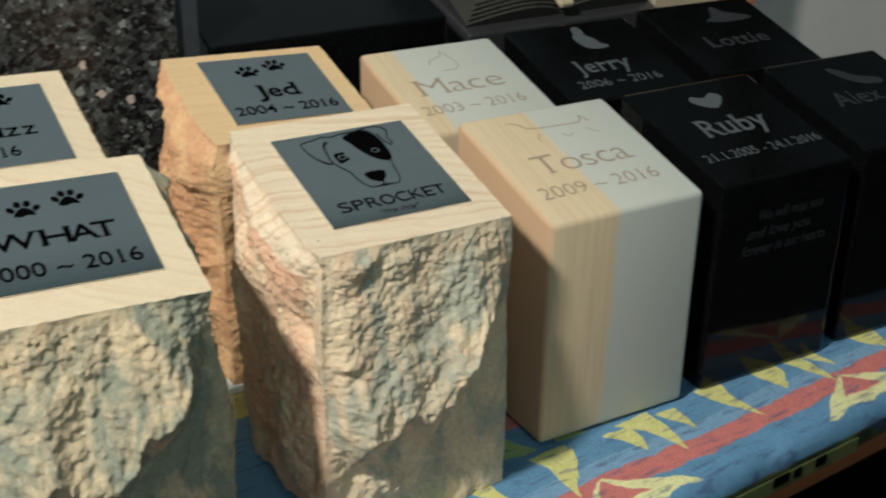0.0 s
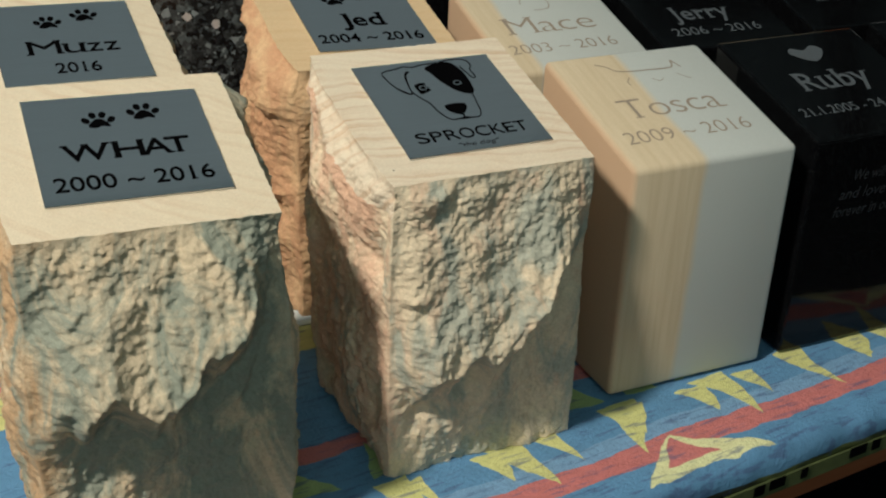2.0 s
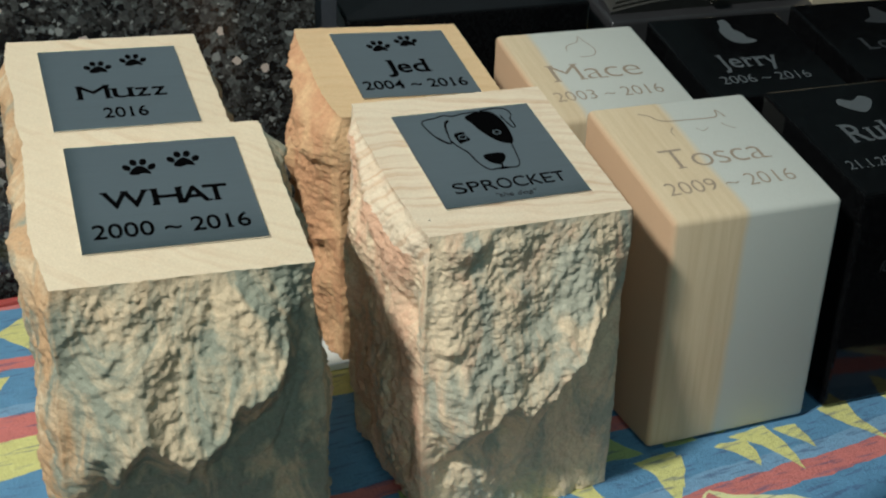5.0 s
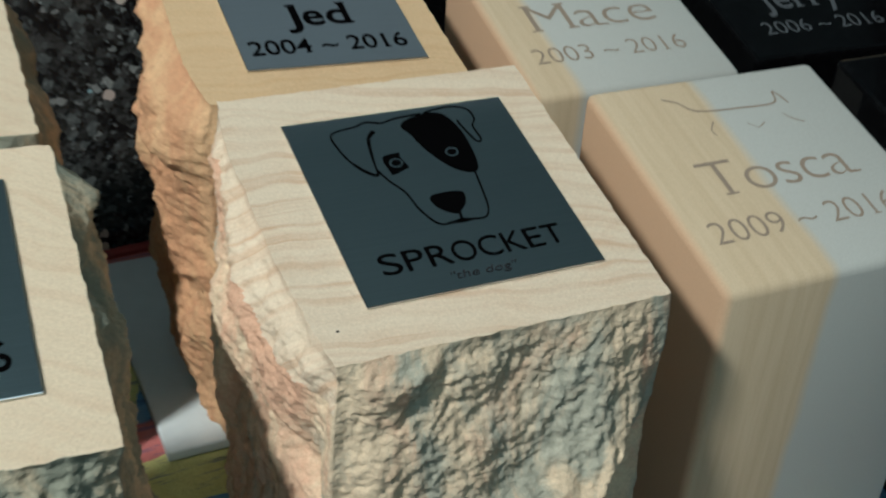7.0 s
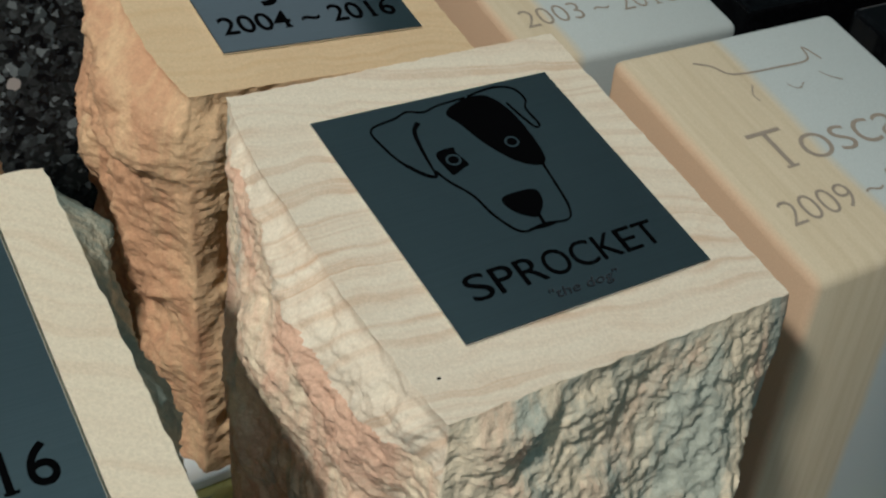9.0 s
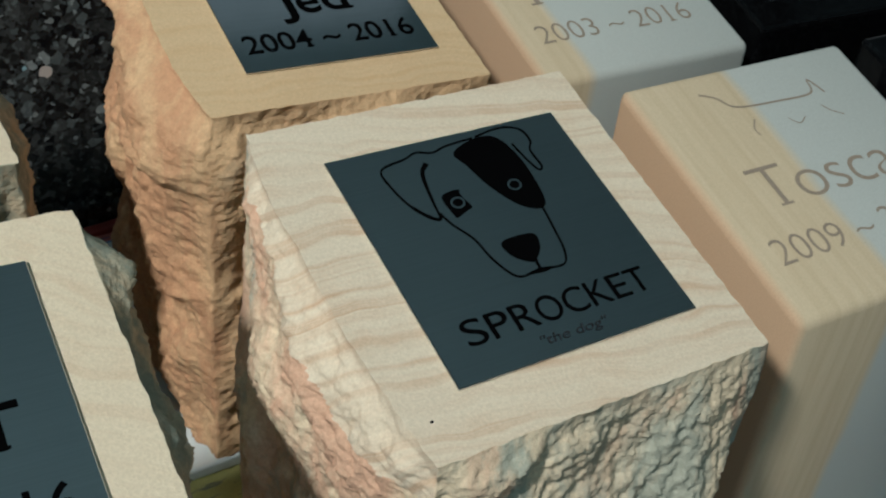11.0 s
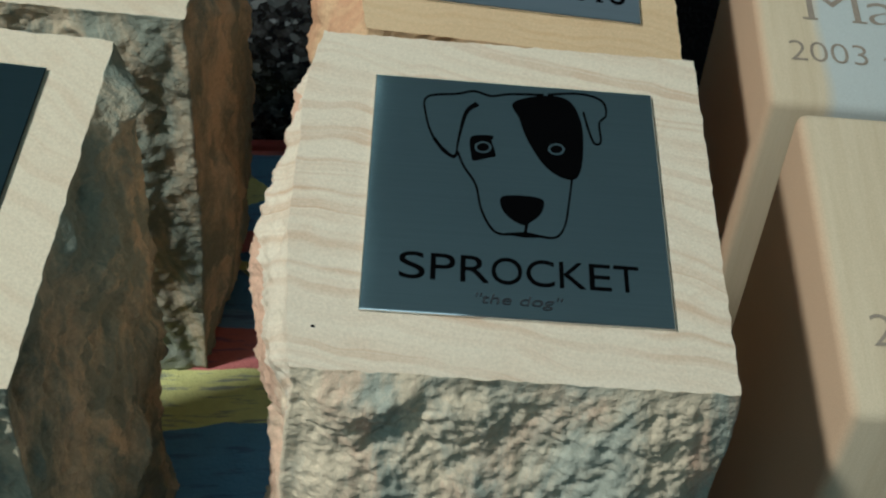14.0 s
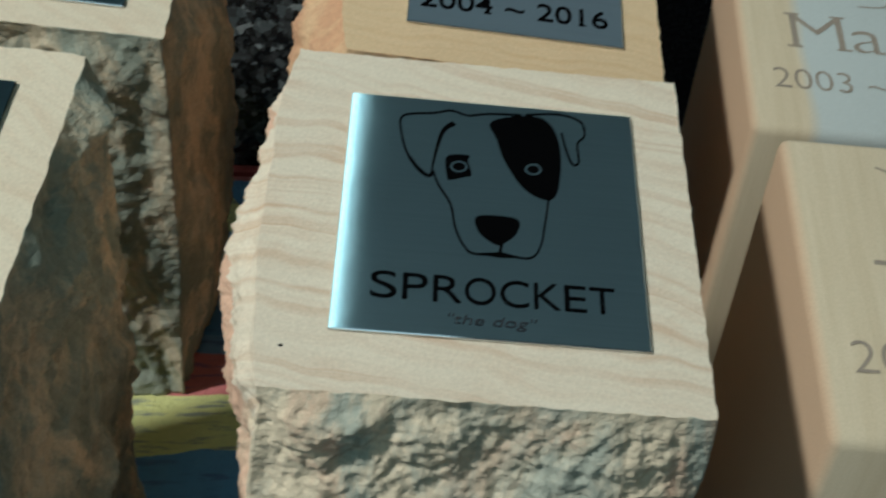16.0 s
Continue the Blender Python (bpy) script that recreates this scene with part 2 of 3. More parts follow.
def painted_board():
    """Hand painted bands of blue, red and yellow, with rows of yellow triangles, over coarse plaster."""
    m, nt, b = material("painted board", 0.75)
    c = node(nt, "ShaderNodeTexCoord")
    wob = node(nt, "ShaderNodeVectorMath", {0: node(nt, "ShaderNodeTexNoise", {"Vector": c.outputs["Object"], "Scale": 45.0, "Detail": 3.0}).outputs[1], 1: (0.5, 0.5, 0.5)}, operation="SUBTRACT").outputs[0]
    v = node(nt, "ShaderNodeVectorMath", {0: wob, 1: (0.009, 0.009, 0.0), 2: c.outputs["Object"]}, operation="MULTIPLY_ADD").outputs[0]
    sway = node(nt, "ShaderNodeVectorMath", {0: node(nt, "ShaderNodeTexNoise", {"Vector": c.outputs["Object"], "Scale": 11.0, "Detail": 1.0}).outputs[1], 1: (0.07, 0.012, 0.0), 2: v}, operation="MULTIPLY_ADD").outputs[0]
    v = node(nt, "ShaderNodeVectorMath", {0: sway, 1: (0.035, 0.006, 0.0)}, operation="SUBTRACT").outputs[0]
    s = node(nt, "ShaderNodeSeparateXYZ", {0: v})
    x, y = s.outputs[0], s.outputs[1]
    blue, red, yellow, green = (0.12, 0.28, 0.46), (0.60, 0.19, 0.17), (0.68, 0.66, 0.25), (0.40, 0.52, 0.20)
    pale = (0.20, 0.36, 0.54)
    P = lambda mm: mm / 450.0
    band = ramp(nt, maths(nt, "DIVIDE", y, 0.45), [
        (0.0, blue), (P(21), red), (P(38), pale), (P(50), blue), (P(106), red), (P(120), blue), (P(212), yellow), (P(248), red), (P(277), pale),
        (P(288), blue), (P(328), red), (P(343), blue), (P(410), red)], "CONSTANT")

    def teeth(period, y0, height, shift, up=True, slim=1.0):
        tri = maths(nt, "PINGPONG", maths(nt, "ADD", x, shift), period / 2)
        level = maths(nt, "MULTIPLY", tri, 2 * slim / period)
        depth = maths(nt, "DIVIDE", maths(nt, "SUBTRACT", y, y0), height)
        low, high = maths(nt, "GREATER_THAN", depth, 0.0), maths(nt, "LESS_THAN", depth, 1.0)
        if not up:
            depth = maths(nt, "SUBTRACT", 1.0, depth)
        return maths(nt, "MULTIPLY", maths(nt, "GREATER_THAN", depth, level), maths(nt, "MULTIPLY", low, high))

    col = mix(nt, teeth(0.074, 0.030, 0.045, 0.013, True, 2.6), band, yellow)
    col = mix(nt, teeth(0.047, 0.044, 0.026, 0.0, True, 2.4), col, yellow)
    col = mix(nt, teeth(0.21, 0.006, 0.030, 0.055, False, 2.6), col, (0.78, 0.76, 0.40))
    col = mix(nt, teeth(0.21, 0.012, 0.022, 0.055, False, 6.0), col, red)
    col = mix(nt, teeth(0.043, 0.080, 0.030, 0.01, False, 1.7), col, green)
    col = mix(nt, teeth(0.052, 0.343, 0.034, 0.0), col, yellow)
    col = mix(nt, teeth(0.052, 0.377, 0.034, 0.0, False), col, yellow)
    col = mix(nt, teeth(0.09, 0.288, 0.034, 0.02, True, 2.0), col, yellow)
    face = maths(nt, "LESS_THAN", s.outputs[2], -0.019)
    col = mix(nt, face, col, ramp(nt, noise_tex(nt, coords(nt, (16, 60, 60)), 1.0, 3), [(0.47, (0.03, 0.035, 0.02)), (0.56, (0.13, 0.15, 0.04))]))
    brush = noise_tex(nt, coords(nt, (40, 260, 40)), 1.0, 4, 0.65)
    col = mix(nt, ramp(nt, brush, [(0.54, (0, 0, 0)), (0.63, (1, 1, 1))]), col, mix(nt, 0.6, col, (0.06, 0.09, 0.2)))
    dirt = noise_tex(nt, c.outputs["Object"], 90, 5, 0.7)
    col = mix(nt, 0.35, col, ramp(nt, dirt, [(0.3, (0.5, 0.5, 0.5)), (0.7, (1, 1, 1))]), "MULTIPLY")
    nt.links.new(col, b.inputs["Base Color"])
    bump(nt, b, maths(nt, "ADD", noise_tex(nt, c.outputs["Object"], 420, 4, 0.7), dirt), 0.6, 0.0022)
    return m


def wood(name, a, c2):
    m, nt, b = material(name, 0.55)
    g = noise_tex(nt, coords(nt, (6, 140, 140)), 1.0, 5, 0.6, 0.8)
    nt.links.new(mix(nt, g, a, c2), b.inputs["Base Color"])
    bump(nt, b, g, 0.2, 0.001)
    return m


STEEL = brushed_steel()
ETCH = plain("black etching", (0.002, 0.002, 0.0022), 0.9, vary=0.2)
ETCH.node_tree.nodes["Principled BSDF"].inputs["Specular IOR Level"].default_value = 0.0
FAINT_ETCH = plain("faint etching", (0.02, 0.022, 0.025), 0.5, vary=0.2)
# lettering lies flat; the shade inside the cuts is put into this colour
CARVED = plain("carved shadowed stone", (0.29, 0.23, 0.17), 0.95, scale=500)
WHITE_ETCH = plain("grey white etching", (0.065, 0.075, 0.082), 0.9, scale=900, vary=0.5)
BLACK_GRANITE = granite("polished black granite", (0.003, 0.003, 0.0035), (0.007, 0.0075, 0.008), 900, 0.09, 0.7)
BLACK_GRANITE.node_tree.nodes["Principled BSDF"].inputs["Specular IOR Level"].default_value = 0.2
PEARL = pearl_granite()
PAINT = painted_board()
RAIL = wood("orange brown wood", (0.32, 0.10, 0.035), (0.20, 0.06, 0.02))
TILE = plain("white glazed tile", (0.62, 0.68, 0.68), 0.25, vary=0.1, relief=0.05)
CREAM = plain("cream card", (0.44, 0.37, 0.26), 0.7, vary=0.15)
ORANGE = plain("orange brown card", (0.42, 0.14, 0.05), 0.7)
BRONZE = plain("dark bronze stone", (0.045, 0.043, 0.038), 0.4, vary=0.4, scale=120)
RIBBON = plain("tan ribbon stone", (0.42, 0.36, 0.24), 0.7)
GREY_WALL = plain("grey white panel", (0.45, 0.44, 0.44), 0.85, vary=0.15, scale=12)
ROOM = plain("shop wall", (0.36, 0.41, 0.42), 0.9, vary=0.2, scale=3)
CEIL = plain("shop ceiling", (0.60, 0.82, 0.88), 0.9, vary=0.2, scale=2)
FLOOR = plain("shop floor", (0.03, 0.03, 0.033), 0.7, vary=0.3, scale=5)
DARK = plain("flat black", (0.003, 0.003, 0.0035), 0.95, vary=0.3)

for matt in (DARK, FLOOR):
    matt.node_tree.nodes["Principled BSDF"].inputs["Specular IOR Level"].default_value = 0.0


# ---- mesh helpers ----
def mesh_ob(name, bm, mats, parent=None, smooth=False):
    me = bpy.data.meshes.new(name)
    bm.to_mesh(me)
    bm.free()
    for m in mats if isinstance(mats, (list, tuple)) else [mats]:
        me.materials.append(m)
    if smooth:
        me.polygons.foreach_set("use_smooth", [True] * len(me.polygons))
    ob = new(name, me)
    ob.parent = parent
    return ob


def part(name, bm, mats, parent, label="", smooth=False):
    return tagged(mesh_ob(name, bm, mats, parent, smooth), label)


def thing(name, m, label, category, group="", kind=""):
    ob = new(name)
    ob.empty_display_size = 0.02
    ob.matrix_basis = m
    return tagged(ob, label, category, group, kind)


def box_bm(x0, x1, y0, y1, z0, z1, bevel=0.0, segs=2):
    bm = bmesh.new()
    bmesh.ops.create_cube(bm, size=1.0, matrix=Matrix.LocRotScale(((x0 + x1) / 2, (y0 + y1) / 2, (z0 + z1) / 2), None, (x1 - x0, y1 - y0, z1 - z0)))
    if bevel:
        bmesh.ops.bevel(bm, geom=bm.edges[:], offset=bevel, segments=segs, profile=0.5, affect="EDGES")
    return bm


def wedge_bm(w, d, h, slope, bevel, segs=3, z0=0.0):
    """Block with its top rising to the back, with softened edges."""
    bm = box_bm(0, w, 0, d, z0, h)
    for v in bm.verts:
        if v.co.z > h - 1e-6:
            v.co.z = h + slope * v.co.y
    bmesh.ops.bevel(bm, geom=bm.edges[:], offset=bevel, segments=segs, profile=0.5, affect="EDGES")
    return bm


def facets(q, scale, steep):
    """Height of a surface broken into small flat facets that tilt at random, in metres."""
    near, points = noise.voronoi(q * scale)
    p = points[0]
    blend = min(1.0, (near[1] - near[0]) * 3.5)
    return (q * scale - p).dot(noise.noise_vector(p * 3.3)) / scale * steep * blend


def smooth01(x):
    x = min(1.0, max(0.0, x))
    return x * x * (3 - 2 * x)


def between(x, knots):
    """Straight lines through the knots (x, value)."""
    for (x0, v0), (x1, v1) in zip(knots, knots[1:]):
        if x <= x1:
            return v0 + (v1 - v0) * max(0.0, x - x0) / (x1 - x0)
    return knots[-1][1]


GRAIN_WAY = Vector((0.50, 0.45, 0.74)).normalized()


def fracture(q):
    """Relief of freshly split sandstone, in metres: stepped plates drawn out along the grain, and roughness at all scales."""
    p = q - GRAIN_WAY * (0.58 * q.dot(GRAIN_WAY))
    p = p + noise.noise_vector(p * 38) * 0.006
    n = 2.4 * noise.noise(p * 30)
    base = math.floor(n)
    plates = base + smooth01((n - base - 0.30) * 2.4)
    n2 = 2.0 * noise.noise(p * 78 + Vector((3.1, 7.7, 1.9)))
    base = math.floor(n2)
    chips = base + smooth01((n2 - base - 0.35) * 3.0)
    return 0.0008 * plates + 0.0007 * chips + 0.0016 * noise.fractal(p * 48, 0.74, 2.1, 6) + 0.0010 * noise.fractal(q * 190, 0.42, 2.1, 4)


def split_rock_bm(w, d, h, slope, bulge, rough, seed, ledge, dip=0.0, detail=1.0, chamfer=0.0, lip=0.38):
    """Memorial stone with a sawn sloping top (slot 0) and split rock sides (slot 1). bulge, rough: for front, right, back, left.
    ledge: its depth on the front and the knots of its edge; chamfer: width of the broken strip along the left of the top."""
    per, rows = int(84 * detail), int(136 * detail)
    corners = [Vector((0, 0)), Vector((w, 0)), Vector((w, d)), Vector((0, d))]
    normals = [Vector((0, -1)), Vector((1, 0)), Vector((0, 1)), Vector((-1, 0))]
    off = Vector((seed * 3.7, seed * 1.3, seed * 2.1))
    bm, ring = bmesh.new(), []
    cols = []
    for side in range(4):
        a, b2 = corners[side], corners[(side + 1) % 4]
        for i in range(per):
            u = i / per
            p = a.lerp(b2, u)
            near = min(1.0, min(u, 1 - u) * 9)
            other = (side - 1) % 4 if u < 0.5 else (side + 1) % 4
            k = 0.5 + 0.5 * near
            n = (normals[side] * k + normals[other] * (1 - k)).normalized()
            bl = (bulge[side] * k + bulge[other] * (1 - k)) * (0.35 + 0.65 * min(1.0, min(u, 1 - u) * 4))
            rg = rough[side] * k + rough[other] * (1 - k)
            cols.append((p, n, bl, rg, side, u))
    strip = {}
    for r in range(rows + 1):
        f = (r / rows) ** 1.15
        line = []
        for i, (p, n, bl, rg, side, u) in enumerate(cols):
            top = h + slope * p.y - dip * p.x
            z = top * (1 - f)
            q = Vector((p.x, p.y, z)) + off
            depth = top - z
            rise = smooth01(depth / (0.011 if side == 3 else 0.02))
            if side == 3:
                rise = lip + (1 - lip) * rise
            fall = max(0.0, (f - 0.5) / 0.5)
            e = bl * (rise * (1 - 0.85 * fall * fall)) * (0.8 + 0.5 * noise.noise(q * 22))
            edge = min(1.0, depth / 0.007)
            calm = min(1.0, min(u, 1 - u) * 12)
            e += rg / 0.006 * edge * (fracture(q) * (0.45 + 0.55 * calm) + calm * facets(q, 24, 0.34) + 0.003 * noise.noise(q * 16))
            if ledge and side == 0:
                cut = between(u, ledge[1]) + 0.07 * noise.noise(Vector((u * 9 + seed, 0.3, 0))) + 0.03 * noise.noise(Vector((u * 22 + seed, 0.3, 0)))
                s = smooth01(min(u * 6, (1 - u) * 4))
                e += s * ledge[0] * ((f / cut) ** 1.3 if f < cut else max(0.05, 1.0 - (f - cut) * 7.0))
                e -= 0.0035 * smooth01(1 - abs(u - 0.38) / 0.36) * smooth01(1 - abs(f - 0.12) / 0.11)
            if chamfer and side == 3:
                wide = chamfer * (0.25 + 0.75 * smooth01(u * 1.4)) * (1 + 0.5 * noise.noise(q * 40))
                if depth < wide:
                    e -= 0.22 * (wide - depth) * edge
                    strip[(r, i)] = True
            e += (1 - edge) * 0.0006 * noise.noise(q * 260)
            line.append(bm.verts.new((p.x + n.x * e, p.y + n.y * e, z)))
        ring.append(line)
    m = len(cols)
    for r in range(rows):
        for i in range(m):
            j = (i + 1) % m
            face = bm.faces.new((ring[r][i], ring[r + 1][i], ring[r + 1][j], ring[r][j]))
            face.material_index, face.smooth = 0 if (r, i) in strip else 1, True
    for v in ring[0]:
        v.co.z = h + slope * v.co.y - dip * v.co.x
    bm.faces.new(ring[0])
    bm.faces.new(ring[-1][::-1])
    bm.normal_update()
    return bm


def on_top(h, slope, x0=0.0, y0=0.0, dip=0.0):
    """Matrix from a block's sloping top (x across, y up the slope, z out of it), its origin at x0 and y0 of the plan."""
    return Matrix.Translation((x0, y0, h + slope * y0 - dip * x0)) @ Matrix.Rotation(math.atan(dip), 4, "Y") @ Matrix.Rotation(math.atan(slope), 4, "X")


def span(text):
    """The right edge of a line of lettering, before it is fitted."""
    cu = bpy.data.curves.new("lettering", "FONT")
    cu.body = text
    ob = new("lettering", cu)
    me = bpy.data.meshes.new_from_object(ob.evaluated_get(bpy.context.evaluated_depsgraph_get()))
    xs = [v.co.x for v in me.vertices]
    bpy.data.objects.remove(ob)
    bpy.data.curves.remove(cu)
    bpy.data.meshes.remove(me)
    return min(xs), max(xs)


# slab feet of the engraved roman letters: place across the letter, and height (0 foot, 1 cap, 0.7 small letters)
SERIFS = {"W": ((0.04, 1), (0.5, 1), (0.96, 1)), "H": ((0.06, 0), (0.94, 0), (0.06, 1), (0.94, 1)), "A": ((0.03, 0), (0.97, 0)), "T": ((0.5, 0),), "M": ((0.05, 0), (0.95, 0), (0.08, 1), (0.92, 1)),
          "u": ((0.08, 0.7), (0.92, 0.7), (0.94, 0)), "J": ((0.7, 1),), "d": ((0.86, 1), (0.93, 0)), "R": ((0.1, 0), (0.08, 1), (0.95, 0)), "b": ((0.1, 1),), "y": ((0.04, 0.7), (0.96, 0.7)),
          "r": ((0.15, 0), (0.1, 0.7)), "1": ((0.65, 0),), "4": ((0.72, 0),), "L": ((0.08, 0), (0.08, 1)), "a": ((0.94, 0),), "l": ((0.5, 0),), "i": ((0.5, 0),)}


def words_bm(text, x0, x1, y0, cap, m, bold=0.0, depth=0.0002, shear=0.0, slabs=True):
    """Lettering between x0 and x1 on the baseline y0, its capitals cap high, raised by depth."""
    cu = bpy.data.curves.new("lettering", "FONT")
    cu.body, cu.offset, cu.shear = text, bold, shear
    ob = new("lettering", cu)
    me = bpy.data.meshes.new_from_object(ob.evaluated_get(bpy.context.evaluated_depsgraph_get()))
    bpy.data.objects.remove(ob)
    bpy.data.curves.remove(cu)
    bm = bmesh.new()
    bm.from_mesh(me)
    bpy.data.meshes.remove(me)
    xs = [v.co.x for v in bm.verts]
    lo, hi = min(xs), max(xs)
    k = (x1 - x0) / (hi - lo)
    for v in bm.verts:
        v.co = m @ Vector((x0 + (v.co.x - lo) * k, y0 + v.co.y / 0.70 * cap, depth))
    for n, ch in enumerate(text if slabs else ""):
        if ch not in SERIFS:
            continue
        a, b = span(ch)
        right = span(text[:n + 1])[1]
        for fx, fy in SERIFS[ch]:
            cx, cy = x0 + (right - (b - a) * (1 - fx) - lo) * k, y0 + fy * cap
            hw, hh = 0.15 * cap, 0.028 * cap
            cy += hh if fy == 0 else -hh
            bm.faces.new([bm.verts.new(m @ Vector((cx + sx * hw, cy + sy * hh, depth + 0.00003))) for sx, sy in ((-1, -1), (1, -1), (1, 1), (-1, 1))])
    return bm


def tokens(name, text, x0, x1, y0, cap, m, mat, parent, bold=0.0):
    """A line of lettering, each word a part of its own."""
    lo, hi = span(text)
    k = (x1 - x0) / (hi - lo)
    done = ""
    for word in text.split(" "):
        a, b = span(word)
        right = span(done + word)[1]
        part(name, words_bm(word, x0 + (right - (b - a) - lo) * k, x0 + (right - lo) * k, y0, cap, m, bold), mat, parent)
        done += word + " "


def letters(text, spans, x0, x1, y0, cap, m, mat, parent, bold=0.0, slabs=True):
    """A name whose letters each fill a given share of the line between x0 and x1, each a part of its own."""
    for ch, (a, b) in zip(text, spans):
        part("letter", words_bm(ch, x0 + a * (x1 - x0), x0 + b * (x1 - x0), y0, cap, m, bold, slabs=slabs), mat, parent)


def set_name(text, x0, x1, y0, cap, m, mat, parent, bold=0.0):
    """A name in the font's own spacing, each letter a part."""
    lo, hi = span(text)
    spans = []
    for n, ch in enumerate(text):
        a, b = span(ch)
        right = span(text[:n + 1])[1]
        spans.append(((right - (b - a) - lo) / (hi - lo), (right - lo) / (hi - lo)))
    letters(text, spans, x0, x1, y0, cap, m, mat, parent, bold)


def line_bm(bm, pts, width, m, lift=0.0002, taper=False):
    """A drawn line through pts, smoothed, as a flat ribbon."""
    q = []
    n = len(pts)
    for i in range(n - 1):
        p0, p1, p2, p3 = (Vector(pts[max(0, min(n - 1, k))]) for k in (i - 1, i, i + 1, i + 2))
        for s in range(6):
            t = s / 6
            q.append(0.5 * ((2 * p1) + (p2 - p0) * t + (2 * p0 - 5 * p1 + 4 * p2 - p3) * t * t + (3 * p1 - p0 - 3 * p2 + p3) * t ** 3))
    q.append(Vector(pts[-1]))
    left, right = [], []
    for i, p in enumerate(q):
        d = (q[min(i + 1, len(q) - 1)] - q[max(i - 1, 0)]).normalized()
        w = width / 2 * ((0.35 + 1.3 * i / len(q)) if taper else 1.0)
        left.append(bm.verts.new(m @ Vector((p.x - d.y * w, p.y + d.x * w, lift))))
        right.append(bm.verts.new(m @ Vector((p.x + d.y * w, p.y - d.x * w, lift))))
    for i in range(len(q) - 1):
        bm.faces.new((left[i], right[i], right[i + 1], left[i + 1]))
    return bm


def blob_bm(bm, pts, m, lift=0.0002):
    """A filled shape with a smoothed outline through pts."""
    n, vs = len(pts), []
    for i in range(n):
        p0, p1, p2, p3 = (Vector(pts[(i + k) % n]) for k in (-1, 0, 1, 2))
        for s in range(5):
            t = s / 5
            p = 0.5 * ((2 * p1) + (p2 - p0) * t + (2 * p0 - 5 * p1 + 4 * p2 - p3) * t * t + (3 * p1 - p0 - 3 * p2 + p3) * t ** 3)
            vs.append(bm.verts.new(m @ Vector((p.x, p.y, lift))))
    face = bm.faces.new(vs)
    bmesh.ops.triangulate(bm, faces=[face])
    return bm


def oval(cx, cy, rx, ry, turn=0.0, n=8):
    c, s = math.cos(turn), math.sin(turn)
    return [(cx + rx * math.cos(a) * c - ry * math.sin(a) * s, cy + rx * math.cos(a) * s + ry * math.sin(a) * c) for a in (2 * math.pi * k / n for k in range(n))]


def paw_bm(cx, cy, size, m):
    """A print of one pad and four toes."""
    bm = bmesh.new()
    blob_bm(bm, [(cx - 0.42 * size, cy - 0.30 * size), (cx - 0.1 * size, cy + 0.12 * size), (cx + 0.2 * size, cy + 0.05 * size), (cx + 0.42 * size, cy - 0.38 * size), (cx + 0.1 * size, cy - 0.32 * size), (cx - 0.15 * size, cy - 0.42 * size)], m)
    for dx, dy, a in ((-0.48, 0.08, 0.5), (-0.18, 0.40, 0.15), (0.20, 0.40, -0.2), (0.50, 0.06, -0.6)):
        blob_bm(bm, oval(cx + dx * size, cy + dy * size, 0.14 * size, 0.20 * size, a), m)
    return bm


# ---- setting ----
def slab(name, x0, x1, y0, y1, z0, z1, mat, label, category):
    return tagged(mesh_ob(name, box_bm(x0, x1, y0, y1, z0, z1), mat), label, category, kind="structure")


slab("floor", -3.3, 4.8, -3.3, 3.3, -0.95, -0.85, FLOOR, "dark plain shop floor", "floor")
slab("ceiling", -3.3, 4.8, -3.3, 3.3, 2.7, 2.8, CEIL, "grey shop ceiling", "ceiling")
slab("wall_north", -3.3, 4.8, 3.2, 3.3, -0.85, 2.7, ROOM, "plain grey shop wall", "wall")
slab("wall_south", -3.3, 4.8, -3.3, -3.2, -0.85, 2.7, ROOM, "plain grey shop wall", "wall")
slab("wall_west", -3.3, -3.2, -3.2, 3.2, -0.85, 2.7, ROOM, "plain grey shop wall", "wall")
slab("wall_east", 4.7, 4.8, -3.2, 3.2, -0.85, 2.7, ROOM, "plain grey shop wall", "wall")

# added dark slab, out of view, to darken what the granite tops mirror
slab("reflection_dimmer", 2.5, 4.69, 2.26, 3.19, 2.62, 2.699, DARK, "unseen dark slab that dims reflections in the granite tops", "ceiling panel")
beam = mesh_ob("ceiling_beam", box_bm(-0.9, 0.9, -0.06, 0.06, -0.06, -0.001, 0.004), DARK)
beam.matrix_basis = pose(3.15, 1.82, 2.7, 0, 0, 66)
tagged(beam, "narrow black beam under the shop ceiling", "beam", kind="structure")

# ---- the display stand ----
BOARD = pose(0.0, -0.093, 0, 0, 0, 4.4)


